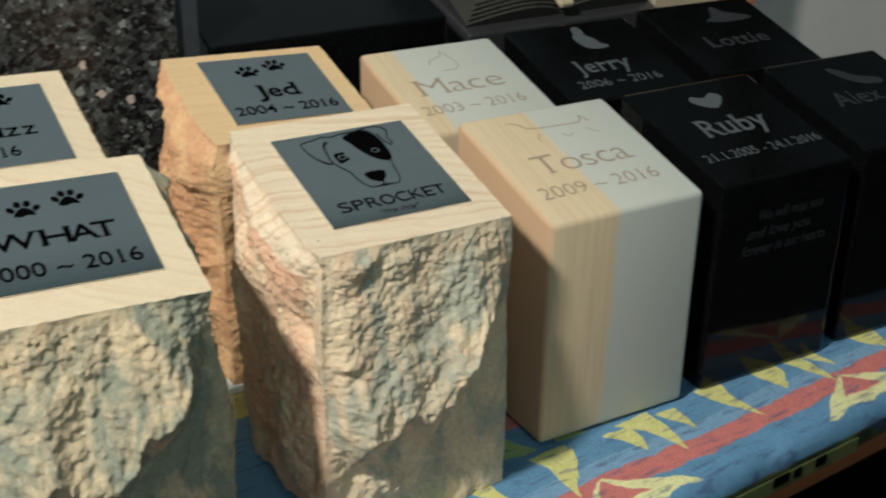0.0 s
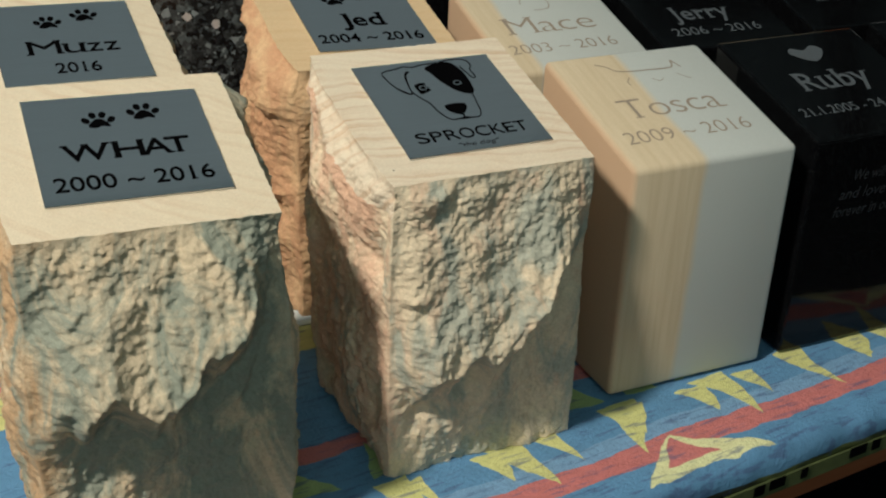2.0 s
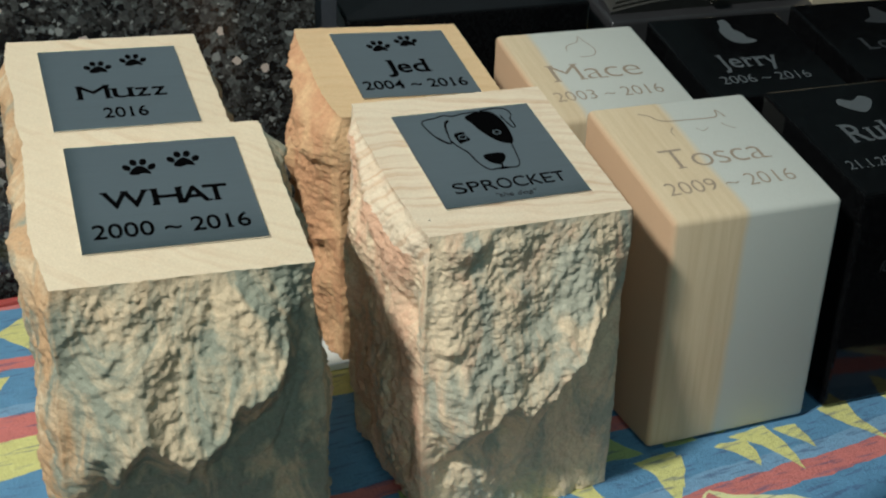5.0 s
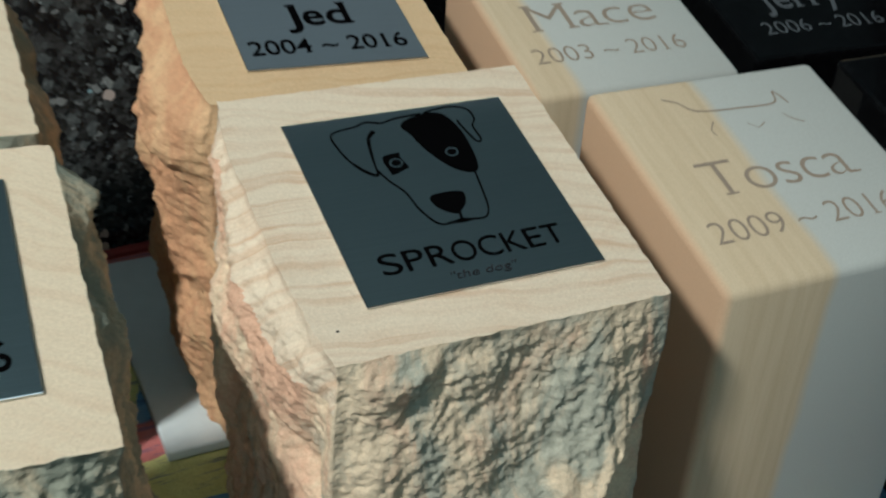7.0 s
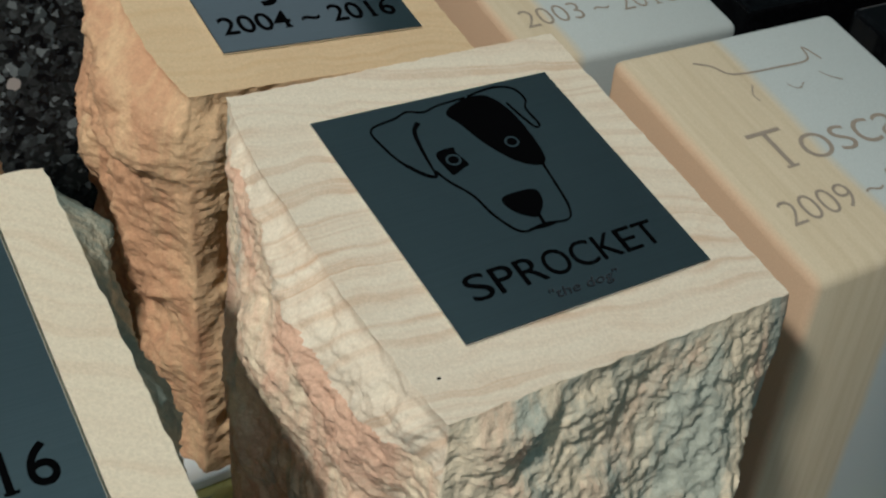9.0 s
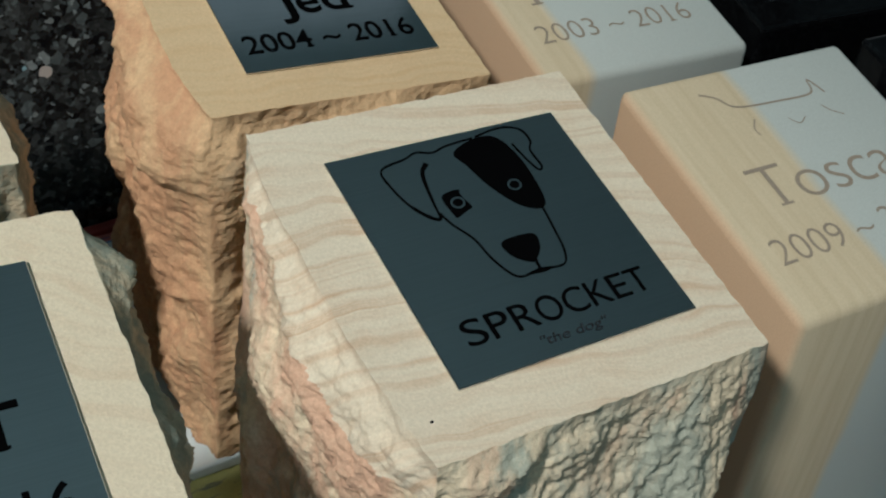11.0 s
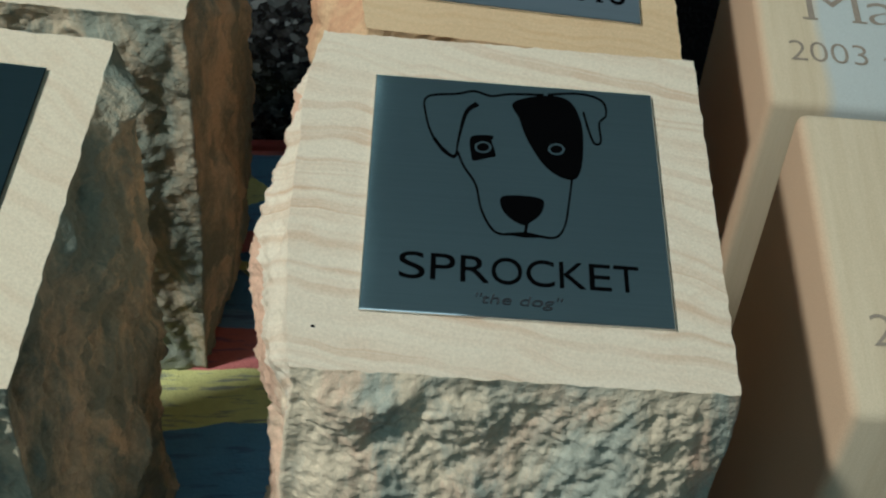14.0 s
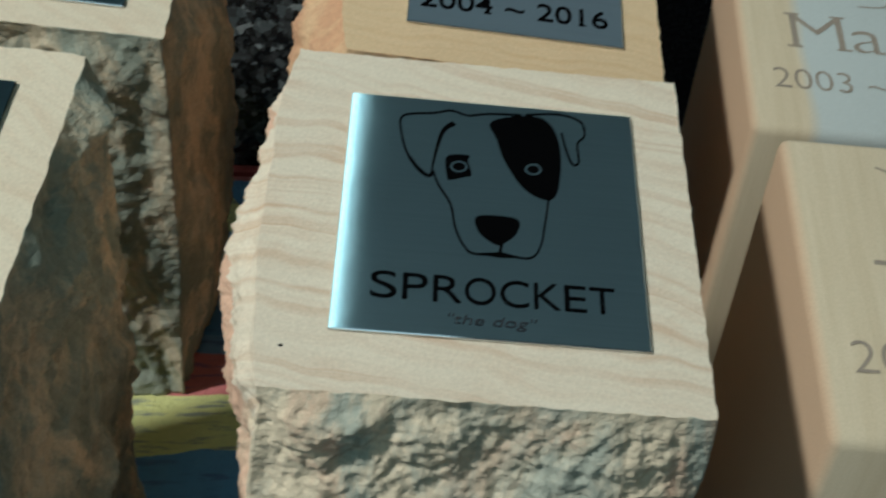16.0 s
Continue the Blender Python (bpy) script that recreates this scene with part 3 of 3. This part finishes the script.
def display_board():
    """Thick painted board with a rounded, lumpy front edge, on a wooden rail."""
    t = thing("display_board", BOARD, "hand-painted board in blue, red and yellow under the memorial stones", "board")
    bm = bmesh.new()
    prof = []
    r = 0.016
    for k in range(9):
        a = math.pi / 2 * k / 8
        prof.append((r - r * math.sin(a), -r + r * math.cos(a)))
    prof = [(0.416, -0.03), (0.416, 0.0)] + [(0.416 - (0.416 - r) * k / 24, 0.0) for k in range(1, 24)] + prof + [(0.0, -0.032), (0.012, -0.036)]
    nx = 260
    grid = []
    for i in range(nx + 1):
        x = -0.55 + 1.75 * i / nx
        row = []
        for y, z in prof:
            lump = 0.0012 * noise.noise(Vector((x * 60, y * 60, z * 60))) + 0.0014 * noise.noise(Vector((x * 17, y * 17, 2)))
            k = max(0.0, 1 - y / 0.03)
            row.append(bm.verts.new((x, y - lump * k * 1.6, z + lump * k)))
        grid.append(row)
    for i in range(nx):
        for j in range(len(prof) - 1):
            f = bm.faces.new((grid[i][j], grid[i][j + 1], grid[i + 1][j + 1], grid[i + 1][j]))
            f.smooth = j > 1
    bm.normal_update()
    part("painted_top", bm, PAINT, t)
    part("back_lip", box_bm(-0.55, 1.2, 0.4165, 0.423, -0.03, 0.003, 0.001), plain("red lip", (0.35, 0.06, 0.05), 0.7), t, "thin red strip")
    return t


display_board()
rail = thing("shelf_rail", BOARD, "orange brown wooden shelf rail below the painted board", "shelf")
part("front_rail", box_bm(-0.55, 1.2, 0.004, 0.03, -0.052, -0.0365, 0.002), RAIL, rail)
part("shelf_panel", box_bm(-0.55, 1.2, 0.0305, 0.44, -0.052, -0.0365), RAIL, rail)
# the dark space below the rail, put in as a black sheet
part("void_sheet", box_bm(-0.55, 1.2, 0.03, 0.05, -0.84, -0.0525), DARK, rail, "black sheet in place of the unlit space under the shelf")


card = thing("label_card", BOARD, "yellow-green printed card below the painted edge", "label")
part("card_sheet", box_bm(0.16, 0.345, -0.0022, -0.0008, -0.033, -0.0225), plain("yellow green card", (0.07, 0.085, 0.025), 0.7, vary=0.6), card)
for bx, bw, bz in ((0.185, 0.008, -0.0295), (0.197, 0.012, -0.029), (0.222, 0.005, -0.0292), (0.262, 0.014, -0.0285), (0.281, 0.007, -0.029), (0.302, 0.010, -0.029)):
    part("print_bar", box_bm(bx, bx + bw, -0.003, -0.0023, bz, bz + 0.007), DARK, card)


def headstone_slab():
    t = thing("granite_slab", pose(-0.62, 0.334, -0.036), "large upright slab of dark blue pearl granite with bright flecks", "granite slab")
    part("slab_body", box_bm(0, 0.657, 0, 0.03, 0, 0.30, 0.001), PEARL, t)
    part("side_strip", box_bm(0.6575, 0.675, 0.004, 0.03, 0, 0.30, 0.001), plain("grey slab edge", (0.05, 0.055, 0.065), 0.25, vary=0.5), t, "smoother grey end of the slab")
    return t


headstone_slab()


# ---- sandstone memorials with steel plaques ----
def steel_plaque(parent, h, slope, x0, y0, w, d, label, dip=0.0):
    """A thin steel plate glued to the sloping top; returns it and the matrix of its face."""
    k = math.sqrt(1 + slope * slope)
    m = on_top(h, slope, x0, y0, dip)
    bm = box_bm(0, w, 0, d * k, 0.0002, 0.0012, 0.0002, 1)
    bm.transform(m)
    return part("plaque", bm, STEEL, parent, label), m @ Matrix.Translation((0, 0, 0.0012)), d * k


def rock_memorial(x, y, turn, w, d, h, slope, bulge, rough, seed, ledge, top, side, label, z=0.0, dip=0.0, detail=1.0, chamfer=0.0, lip=0.38):
    t = thing("memorial_stone", pose(x, y, z, 0, 0, turn), label, "memorial stone", "sandstone memorial stones")
    part("stone", split_rock_bm(w, d, h, slope, bulge, rough, seed, ledge, dip, detail, chamfer, lip), [top, side], t)
    return t


def paw_plaque(t, h, slope, x0, y0, w, d, name, spans, name_at, dates, dates_at, paws, size, dip):
    pl, m, d = steel_plaque(t, h, slope, x0, y0, w, d, "brushed steel plaque with black etched name and paw prints", dip)
    for u, v in paws:
        part("paw_print", paw_bm(u * w, v * d, size, m), ETCH, pl)
    a, b2, v, cap = name_at
    letters(name, spans, a * w, b2 * w, v * d, cap * d, m, ETCH, pl, 0.0 if "M" in name else 0.012)
    a, b2, v, cap = dates_at
    tokens("date", dates, a * w, b2 * w, v * d, cap * d, m, ETCH, pl, 0.006)


SL = 0.262
CREAM_TOP = sawn_sandstone("sawn cream sandstone", (0.79, 0.67, 0.50), (0.57, 0.34, 0.19), 0.0, 0.22, 1.0)
CREAM_TOP2 = sawn_sandstone("sawn banded sandstone", (0.76, 0.64, 0.46), (0.60, 0.40, 0.24), 0.31, 0.75, 0.6)
HONEY_TOP = sawn_sandstone("sawn honey sandstone", (0.74, 0.53, 0.30), (0.60, 0.34, 0.15), 0.6, 0.1, 0.55)
SPLIT_A = split_sandstone("split tan sandstone", 0.0, (0.75, 0.61, 0.42), (0.72, 0.45, 0.30), (0.47, 0.465, 0.365), 0.54)
SPLIT_B = split_sandstone("split grey green sandstone", 2.3, (0.63, 0.51, 0.34), (0.54, 0.35, 0.19), (0.31, 0.325, 0.25), 0.50)
SPLIT_C = split_sandstone("split orange sandstone", 5.1, (0.70, 0.46, 0.25), (0.62, 0.34, 0.18), (0.50, 0.36, 0.22), 0.64)

# the stone with the drawing
st = rock_memorial(-0.0155, -0.0165, 0, 0.1115, 0.112, 0.1718, SL, (0.002, 0.004, 0.0, 0.012), (0.006, 0.003, 0.002, 0.007), 1.0, (0.018, ((0.0, 0.62), (0.14, 0.60), (0.36, 0.58), (0.58, 0.50), (0.75, 0.36), (0.9, 0.25), (1.0, 0.2))),
                   CREAM_TOP, SPLIT_A, "cream sandstone memorial with split rock sides and a steel plaque", dip=0.012, detail=1.75, chamfer=0.016)
pl, PM, PD = steel_plaque(st, 0.1718, SL, 0.0157, 0.0168, 0.0808, 0.0788, "brushed steel plaque with a black etched drawing and name", 0.012)
part("pit", blob_bm(bmesh.new(), oval(0.0047, 0.0119, 0.0006, 0.0004), on_top(0.1718, SL, 0, 0, 0.012)), ETCH, st, "tiny black speck")
PW = 0.0808


def uv(*pts):
    return [(a * PW, b * PD) for a, b in pts]


bm = bmesh.new()
LW = 0.00055
line_bm(bm, uv((0.274, 0.644), (0.214, 0.72), (0.184, 0.822), (0.186, 0.908), (0.295, 0.934), (0.354, 0.952), (0.415, 0.935), (0.485, 0.951), (0.605, 0.959)), LW, PM)
line_bm(bm, uv((0.293, 0.652), (0.304, 0.742), (0.327, 0.849), (0.365, 0.892)), LW * 1.9, PM, taper=True)
line_bm(bm, uv((0.214, 0.72), (0.25, 0.665), (0.285, 0.64), (0.299, 0.665)), LW * 1.7, PM)
line_bm(bm, uv((0.299, 0.665), (0.319, 0.604), (0.362, 0.523), (0.379, 0.429), (0.411, 0.351), (0.448, 0.324), (0.53, 0.332), (0.621, 0.323), (0.659, 0.372), (0.677, 0.467), (0.694, 0.59)), LW, PM)
line_bm(bm, uv((0.62, 0.962), (0.737, 0.978), (0.816, 0.951), (0.828, 0.885), (0.801, 0.842), (0.802, 0.756), (0.778, 0.748), (0.76, 0.811), (0.746, 0.89)), LW, PM)
line_bm(bm, uv((0.535, 0.38), (0.53, 0.355), (0.528, 0.338)), LW * 1.5, PM)
part("etched_outline", bm, ETCH, pl)
bm = blob_bm(bmesh.new(), uv((0.495, 0.911), (0.605, 0.954), (0.695, 0.939), (0.736, 0.835), (0.736, 0.692), (0.714, 0.591), (0.665, 0.58), (0.6, 0.63), (0.543, 0.739), (0.514, 0.841)), PM)
part("etched_patch", bm, ETCH, pl)
part("etched_square", blob_bm(bmesh.new(), uv((0.34, 0.72), (0.36, 0.742), (0.42, 0.745), (0.416, 0.72), (0.43, 0.66), (0.41, 0.65), (0.355, 0.63), (0.346, 0.65)), PM), ETCH, pl)
part("etched_spot", blob_bm(bmesh.new(), uv((0.447, 0.475), (0.512, 0.489), (0.588, 0.478), (0.583, 0.423), (0.54, 0.377), (0.512, 0.371), (0.46, 0.413)), PM), ETCH, pl)
part("etched_bar", blob_bm(bmesh.new(), uv((0.46, 0.327), (0.50, 0.334), (0.53, 0.338), (0.56, 0.332), (0.585, 0.325), (0.53, 0.318)), PM), ETCH, pl)
for cx, cy in ((0.386, 0.688), (0.642, 0.703)):
    bm = bmesh.new()
    ring = [(a * PW, b * PD) for a, b in oval(cx, cy, 0.026, 0.022, 0.3, 10)]
    line_bm(bm, ring + ring[:1], LW * 1.2, PM, 0.0004)
    part("etched_ring", bm, STEEL, pl)
letters("SPROCKET", ((0.0, 0.107), (0.13, 0.232), (0.254, 0.372), (0.383, 0.51), (0.528, 0.645), (0.666, 0.776), (0.791, 0.882), (0.894, 1.0)),
        0.118 * PW, 0.895 * PW, 0.127 * PD, 0.104 * PD, PM, ETCH, pl, -0.004, False)
part("small_words", words_bm('"the dog"', 0.365 * PW, 0.645 * PW, 0.050 * PD, 0.036 * PD, PM, 0.0, shear=0.2, slabs=False), FAINT_ETCH, pl)

st = rock_memorial(-0.1893, -0.0303, -2.0, 0.1125, 0.108, 0.1809, SL, (0.004, 0.012, 0.003, 0.012), (0.007, 0.008, 0.004, 0.006), 2.0, (0.024, ((0.0, 0.46), (0.13, 0.41), (0.28, 0.37), (0.48, 0.39), (0.6, 0.31), (0.8, 0.27), (0.88, 0.18), (1.0, 0.16))),
                   CREAM_TOP2, SPLIT_B, "cream sandstone memorial with split grey-green sides and a steel plaque", dip=0.03, detail=1.6)
paw_plaque(st, 0.1809, SL, 0.0155, 0.019, 0.0812, 0.0757, "WHAT", ((0.0, 0.36), (0.39, 0.63), (0.61, 0.84), (0.80, 1.0)), (0.155, 0.855, 0.376, 0.15), "2000 ~ 2016", (0.07, 0.925, 0.112, 0.125), ((0.395, 0.74), (0.655, 0.79)), 0.0118, 0.03)

st = rock_memorial(-0.1810, 0.1523, -0.8, 0.1125, 0.108, 0.1746, SL, (0.004, 0.012, 0.002, 0.012), (0.006, 0.007, 0.003, 0.005), 3.0, (0.010, ((0.0, 0.45), (0.5, 0.5), (1.0, 0.55))),
                   CREAM_TOP2, SPLIT_B, "cream sandstone memorial with split sides and a two-paw steel plaque", dip=0.03)
paw_plaque(st, 0.1746, SL, 0.0150, 0.0125, 0.0815, 0.0810, "Muzz", ((0.0, 0.36), (0.39, 0.62), (0.65, 0.81), (0.84, 1.0)), (0.21, 0.83, 0.353, 0.165), "2016", (0.355, 0.66, 0.115, 0.12), ((0.395, 0.745), (0.66, 0.817)), 0.0124, 0.03)

st = rock_memorial(-0.0045, 0.1492, -1.0, 0.1115, 0.1, 0.1668, SL, (0.003, 0.004, 0.0, 0.018), (0.006, 0.004, 0.003, 0.008), 4.0, None,
                   HONEY_TOP, SPLIT_C, "honey sandstone memorial with split orange sides and a steel plaque", 0.007, 0.045, 1.4, 0.0, 0.25)
paw_plaque(st, 0.1668, SL, 0.0190, 0.0165, 0.0785, 0.0742, "Jed", ((0.0, 0.24), (0.29, 0.60), (0.65, 1.0)), (0.31, 0.68, 0.352, 0.19), "2004 ~ 2016", (0.055, 0.93, 0.117, 0.12), ((0.36, 0.76), (0.62, 0.826)), 0.0124, 0.045)

# white tile under the honey coloured stone
tl = thing("white_tile", pose(-0.033, 0.147, 0.0), "white glazed tile lying on the painted board", "tile")
part("tile_body", box_bm(0, 0.15, 0, 0.162, 0.001, 0.007, 0.0012), TILE, tl)


# ---- honed two-tone sandstone memorials ----
def honed_memorial(x, y, turn, w, d, h, slope, name, name_at, dates, dates_at, stone, lines):
    t = thing("memorial_block", pose(x, y, 0, 0, 0, turn), "honed two-tone sandstone memorial block with a carved name", "memorial stone", "honed sandstone memorials")
    part("stone", wedge_bm(w, d, h, slope, 0.0035, 3, 0.0015), stone, t, smooth=True)
    m = on_top(h, slope)
    k = math.sqrt(1 + slope * slope)
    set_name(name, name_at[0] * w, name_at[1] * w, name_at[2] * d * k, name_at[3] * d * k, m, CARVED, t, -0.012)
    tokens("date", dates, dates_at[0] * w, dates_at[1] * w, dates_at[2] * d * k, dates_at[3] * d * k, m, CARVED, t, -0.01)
    bm = bmesh.new()
    for pts, width in lines:
        line_bm(bm, [(a * w, b * d * k) for a, b in pts], width, m)
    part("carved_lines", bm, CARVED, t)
    return t


TWO_A = two_tone_sandstone("two tone sandstone", 0.048, -0.02)
TWO_B = two_tone_sandstone("pale two tone sandstone", 0.024, -0.02)
honed_memorial(0.1345, 0.0, -1.2, 0.1115, 0.108, 0.149, 0.263, "Tosca", (0.20, 0.80, 0.40, 0.17), "2009 ~ 2016", (0.09, 0.85, 0.20, 0.10), TWO_A,
               [(((0.264, 0.90), (0.32, 0.87), (0.372, 0.815), (0.55, 0.80), (0.70, 0.80), (0.73, 0.86), (0.76, 0.79)), 0.0009), (((0.40, 0.75), (0.37, 0.71), (0.375, 0.68)), 0.0006),
                (((0.53, 0.72), (0.56, 0.69), (0.60, 0.71)), 0.0005), (((0.70, 0.74), (0.72, 0.71), (0.76, 0.68)), 0.0006)])
honed_memorial(0.1448, 0.1575, -2.0, 0.110, 0.108, 0.1505, 0.263, "Mace", (0.19, 0.80, 0.41, 0.18), "2003 ~ 2016", (0.10, 0.84, 0.20, 0.10), TWO_B,
               [(((0.40, 0.74), (0.43, 0.80), (0.52, 0.84), (0.55, 0.90), (0.57, 0.84), (0.60, 0.74), (0.56, 0.67), (0.46, 0.66)), 0.0007)])


# ---- polished black granite memorials ----
def black_memorial(x, y, turn, w, d, h, slope, name, name_at, dates, dates_at, shapes, label, front=(), etch=None):
    etch = etch or WHITE_ETCH
    t = thing("granite_memorial", pose(x, y, 0, 0, 0, turn), label, "memorial stone", "black granite memorials")
    part("stone", wedge_bm(w, d, h, slope, 0.002, 2, 0.0015), BLACK_GRANITE, t)
    m = on_top(h, slope)
    k = math.sqrt(1 + slope * slope)
    if name:
        set_name(name, name_at[0] * w, name_at[1] * w, name_at[2] * d * k, name_at[3] * d * k, m, etch, t, 0.012)
    if dates:
        tokens("date", dates, dates_at[0] * w, dates_at[1] * w, dates_at[2] * d * k, dates_at[3] * d * k, m, WHITE_ETCH, t)
    part("etched_shape", blob_bm(bmesh.new(), [(a * w, b * d * k) for a, b in shapes], m), etch, t)
    fm = Matrix.Rotation(math.pi / 2, 4, "X")
    for text, a, b2, v, cap in front:
        part("verse_line", words_bm(text, a * w, b2 * w, v * h, cap * h, fm, shear=0.25, slabs=False), FAINT_ETCH, t)
    return t


black_memorial(0.2635, 0.0, -1.0, 0.111, 0.107, 0.147, 0.263, "Ruby", (0.25, 0.74, 0.44, 0.17), "21.1.2005 - 24.1.2016", (0.07, 0.95, 0.22, 0.075),
               ((0.51, 0.70), (0.39, 0.79), (0.42, 0.85), (0.50, 0.82), (0.58, 0.86), (0.63, 0.80)), "polished black granite memorial with an etched heart and verse",
               (("We will miss you", 0.30, 0.80, 0.80, 0.05), ("and love you", 0.22, 0.72, 0.72, 0.05), ("forever in our hearts", 0.20, 0.86, 0.64, 0.05)))
black_memorial(0.2690, 0.1610, -3.0, 0.113, 0.105, 0.1515, 0.263, "Jerry", (0.24, 0.67, 0.34, 0.16), "2006 ~ 2016", (0.15, 0.80, 0.16, 0.09),
               ((0.48, 0.65), (0.45, 0.72), (0.45, 0.80), (0.48, 0.85), (0.50, 0.92), (0.55, 0.94), (0.57, 0.88), (0.56, 0.81), (0.60, 0.75), (0.61, 0.69), (0.65, 0.66), (0.64, 0.63), (0.55, 0.62)), "polished black granite memorial with a pale etched shape")
black_memorial(0.4030, 0.1660, -3.5, 0.113, 0.105, 0.1525, 0.263, "Lottie", (0.25, 0.78, 0.34, 0.15), "", (0, 1, 0.1, 0.1),
               ((0.44, 0.70), (0.52, 0.76), (0.60, 0.90), (0.68, 0.80), (0.80, 0.74), (0.84, 0.68), (0.62, 0.66)), "polished black granite memorial behind the front row", etch=FAINT_ETCH)
black_memorial(0.3920, 0.002, -2.0, 0.111, 0.107, 0.147, 0.263, "Alex", (0.20, 0.60, 0.45, 0.15), "", (0, 1, 0.1, 0.1),
               ((0.42, 0.86), (0.50, 0.84), (0.60, 0.74), (0.74, 0.68), (0.72, 0.62), (0.58, 0.64), (0.48, 0.72)), "polished black granite memorial at the end of the front row", etch=FAINT_ETCH)

# ---- behind the memorials ----
wd = thing("black_wedge", pose(0.062, 0.338, 0.0), "large dark polished granite wedge behind the sandstone", "memorial stone")
part("wedge_body", wedge_bm(0.205, 0.14, 0.176, 0.30, 0.002, 2, 0.0), BLACK_GRANITE, wd)


def stone_book():
    """Open stone book leaning on a dark plinth, with layered page edges and a tan ribbon."""
    t = thing("stone_book", pose(0.293, 0.345, 0.0), "dark carved open book on a plinth with a tan ribbon", "stone book")
    part("plinth", wedge_bm(0.205, 0.13, 0.155, 0.3, 0.003), plain("grey plinth stone", (0.03, 0.03, 0.032), 0.3, vary=0.3), t)
    lean = Matrix.Translation((0.0, 0.012, 0.158)) @ Matrix.Rotation(math.radians(28), 4, "X")
    for layer in range(5):
        bm = bmesh.new()
        n = 40
        rowsv = []
        inset = 0.0025 * layer
        for i in range(n + 1):
            x = 0.004 + inset + (0.197 - 2 * inset) * i / n
            c = abs(x - 0.1025) / 0.0985
            up = 0.012 * math.sin(math.pi * min(1, c) ** 0.7) * 0.8
            z = 0.003 + 0.0028 * layer + up
            rowsv.append([bm.verts.new(lean @ Vector((x, y, zz))) for y, zz in ((inset, 0.0), (inset, z), (0.13 - inset, z), (0.13 - inset, 0.0))])
        for i in range(n):
            for j in range(3):
                bm.faces.new((rowsv[i][j], rowsv[i + 1][j], rowsv[i + 1][j + 1], rowsv[i][j + 1]))
        bm.normal_update()
        part("page_layer", bm, BRONZE, t)
    bm = box_bm(0.094, 0.108, -0.006, 0.03, 0.012, 0.018, 0.002)
    bm.transform(lean)
    part("ribbon", bm, RIBBON, t, "tan ribbon end")
    return t


stone_book()
cb = thing("cream_box", pose(0.508, 0.362, 0.0), "cream card box behind the granite memorials", "box")
part("box_body", box_bm(0, 0.078, 0, 0.08, 0, 0.24, 0.001), CREAM, cb)
ob_ = thing("orange_box", pose(0.588, 0.364, 0.0), "orange brown card box beside a cream box", "box")
part("box_body", box_bm(0, 0.05, 0, 0.08, 0, 0.23, 0.001), ORANGE, ob_)
slab("backdrop_panel", 0.645, 1.3, 0.42, 0.44, -0.04, 0.32, GREY_WALL, "grey white panel behind the display", "panel")
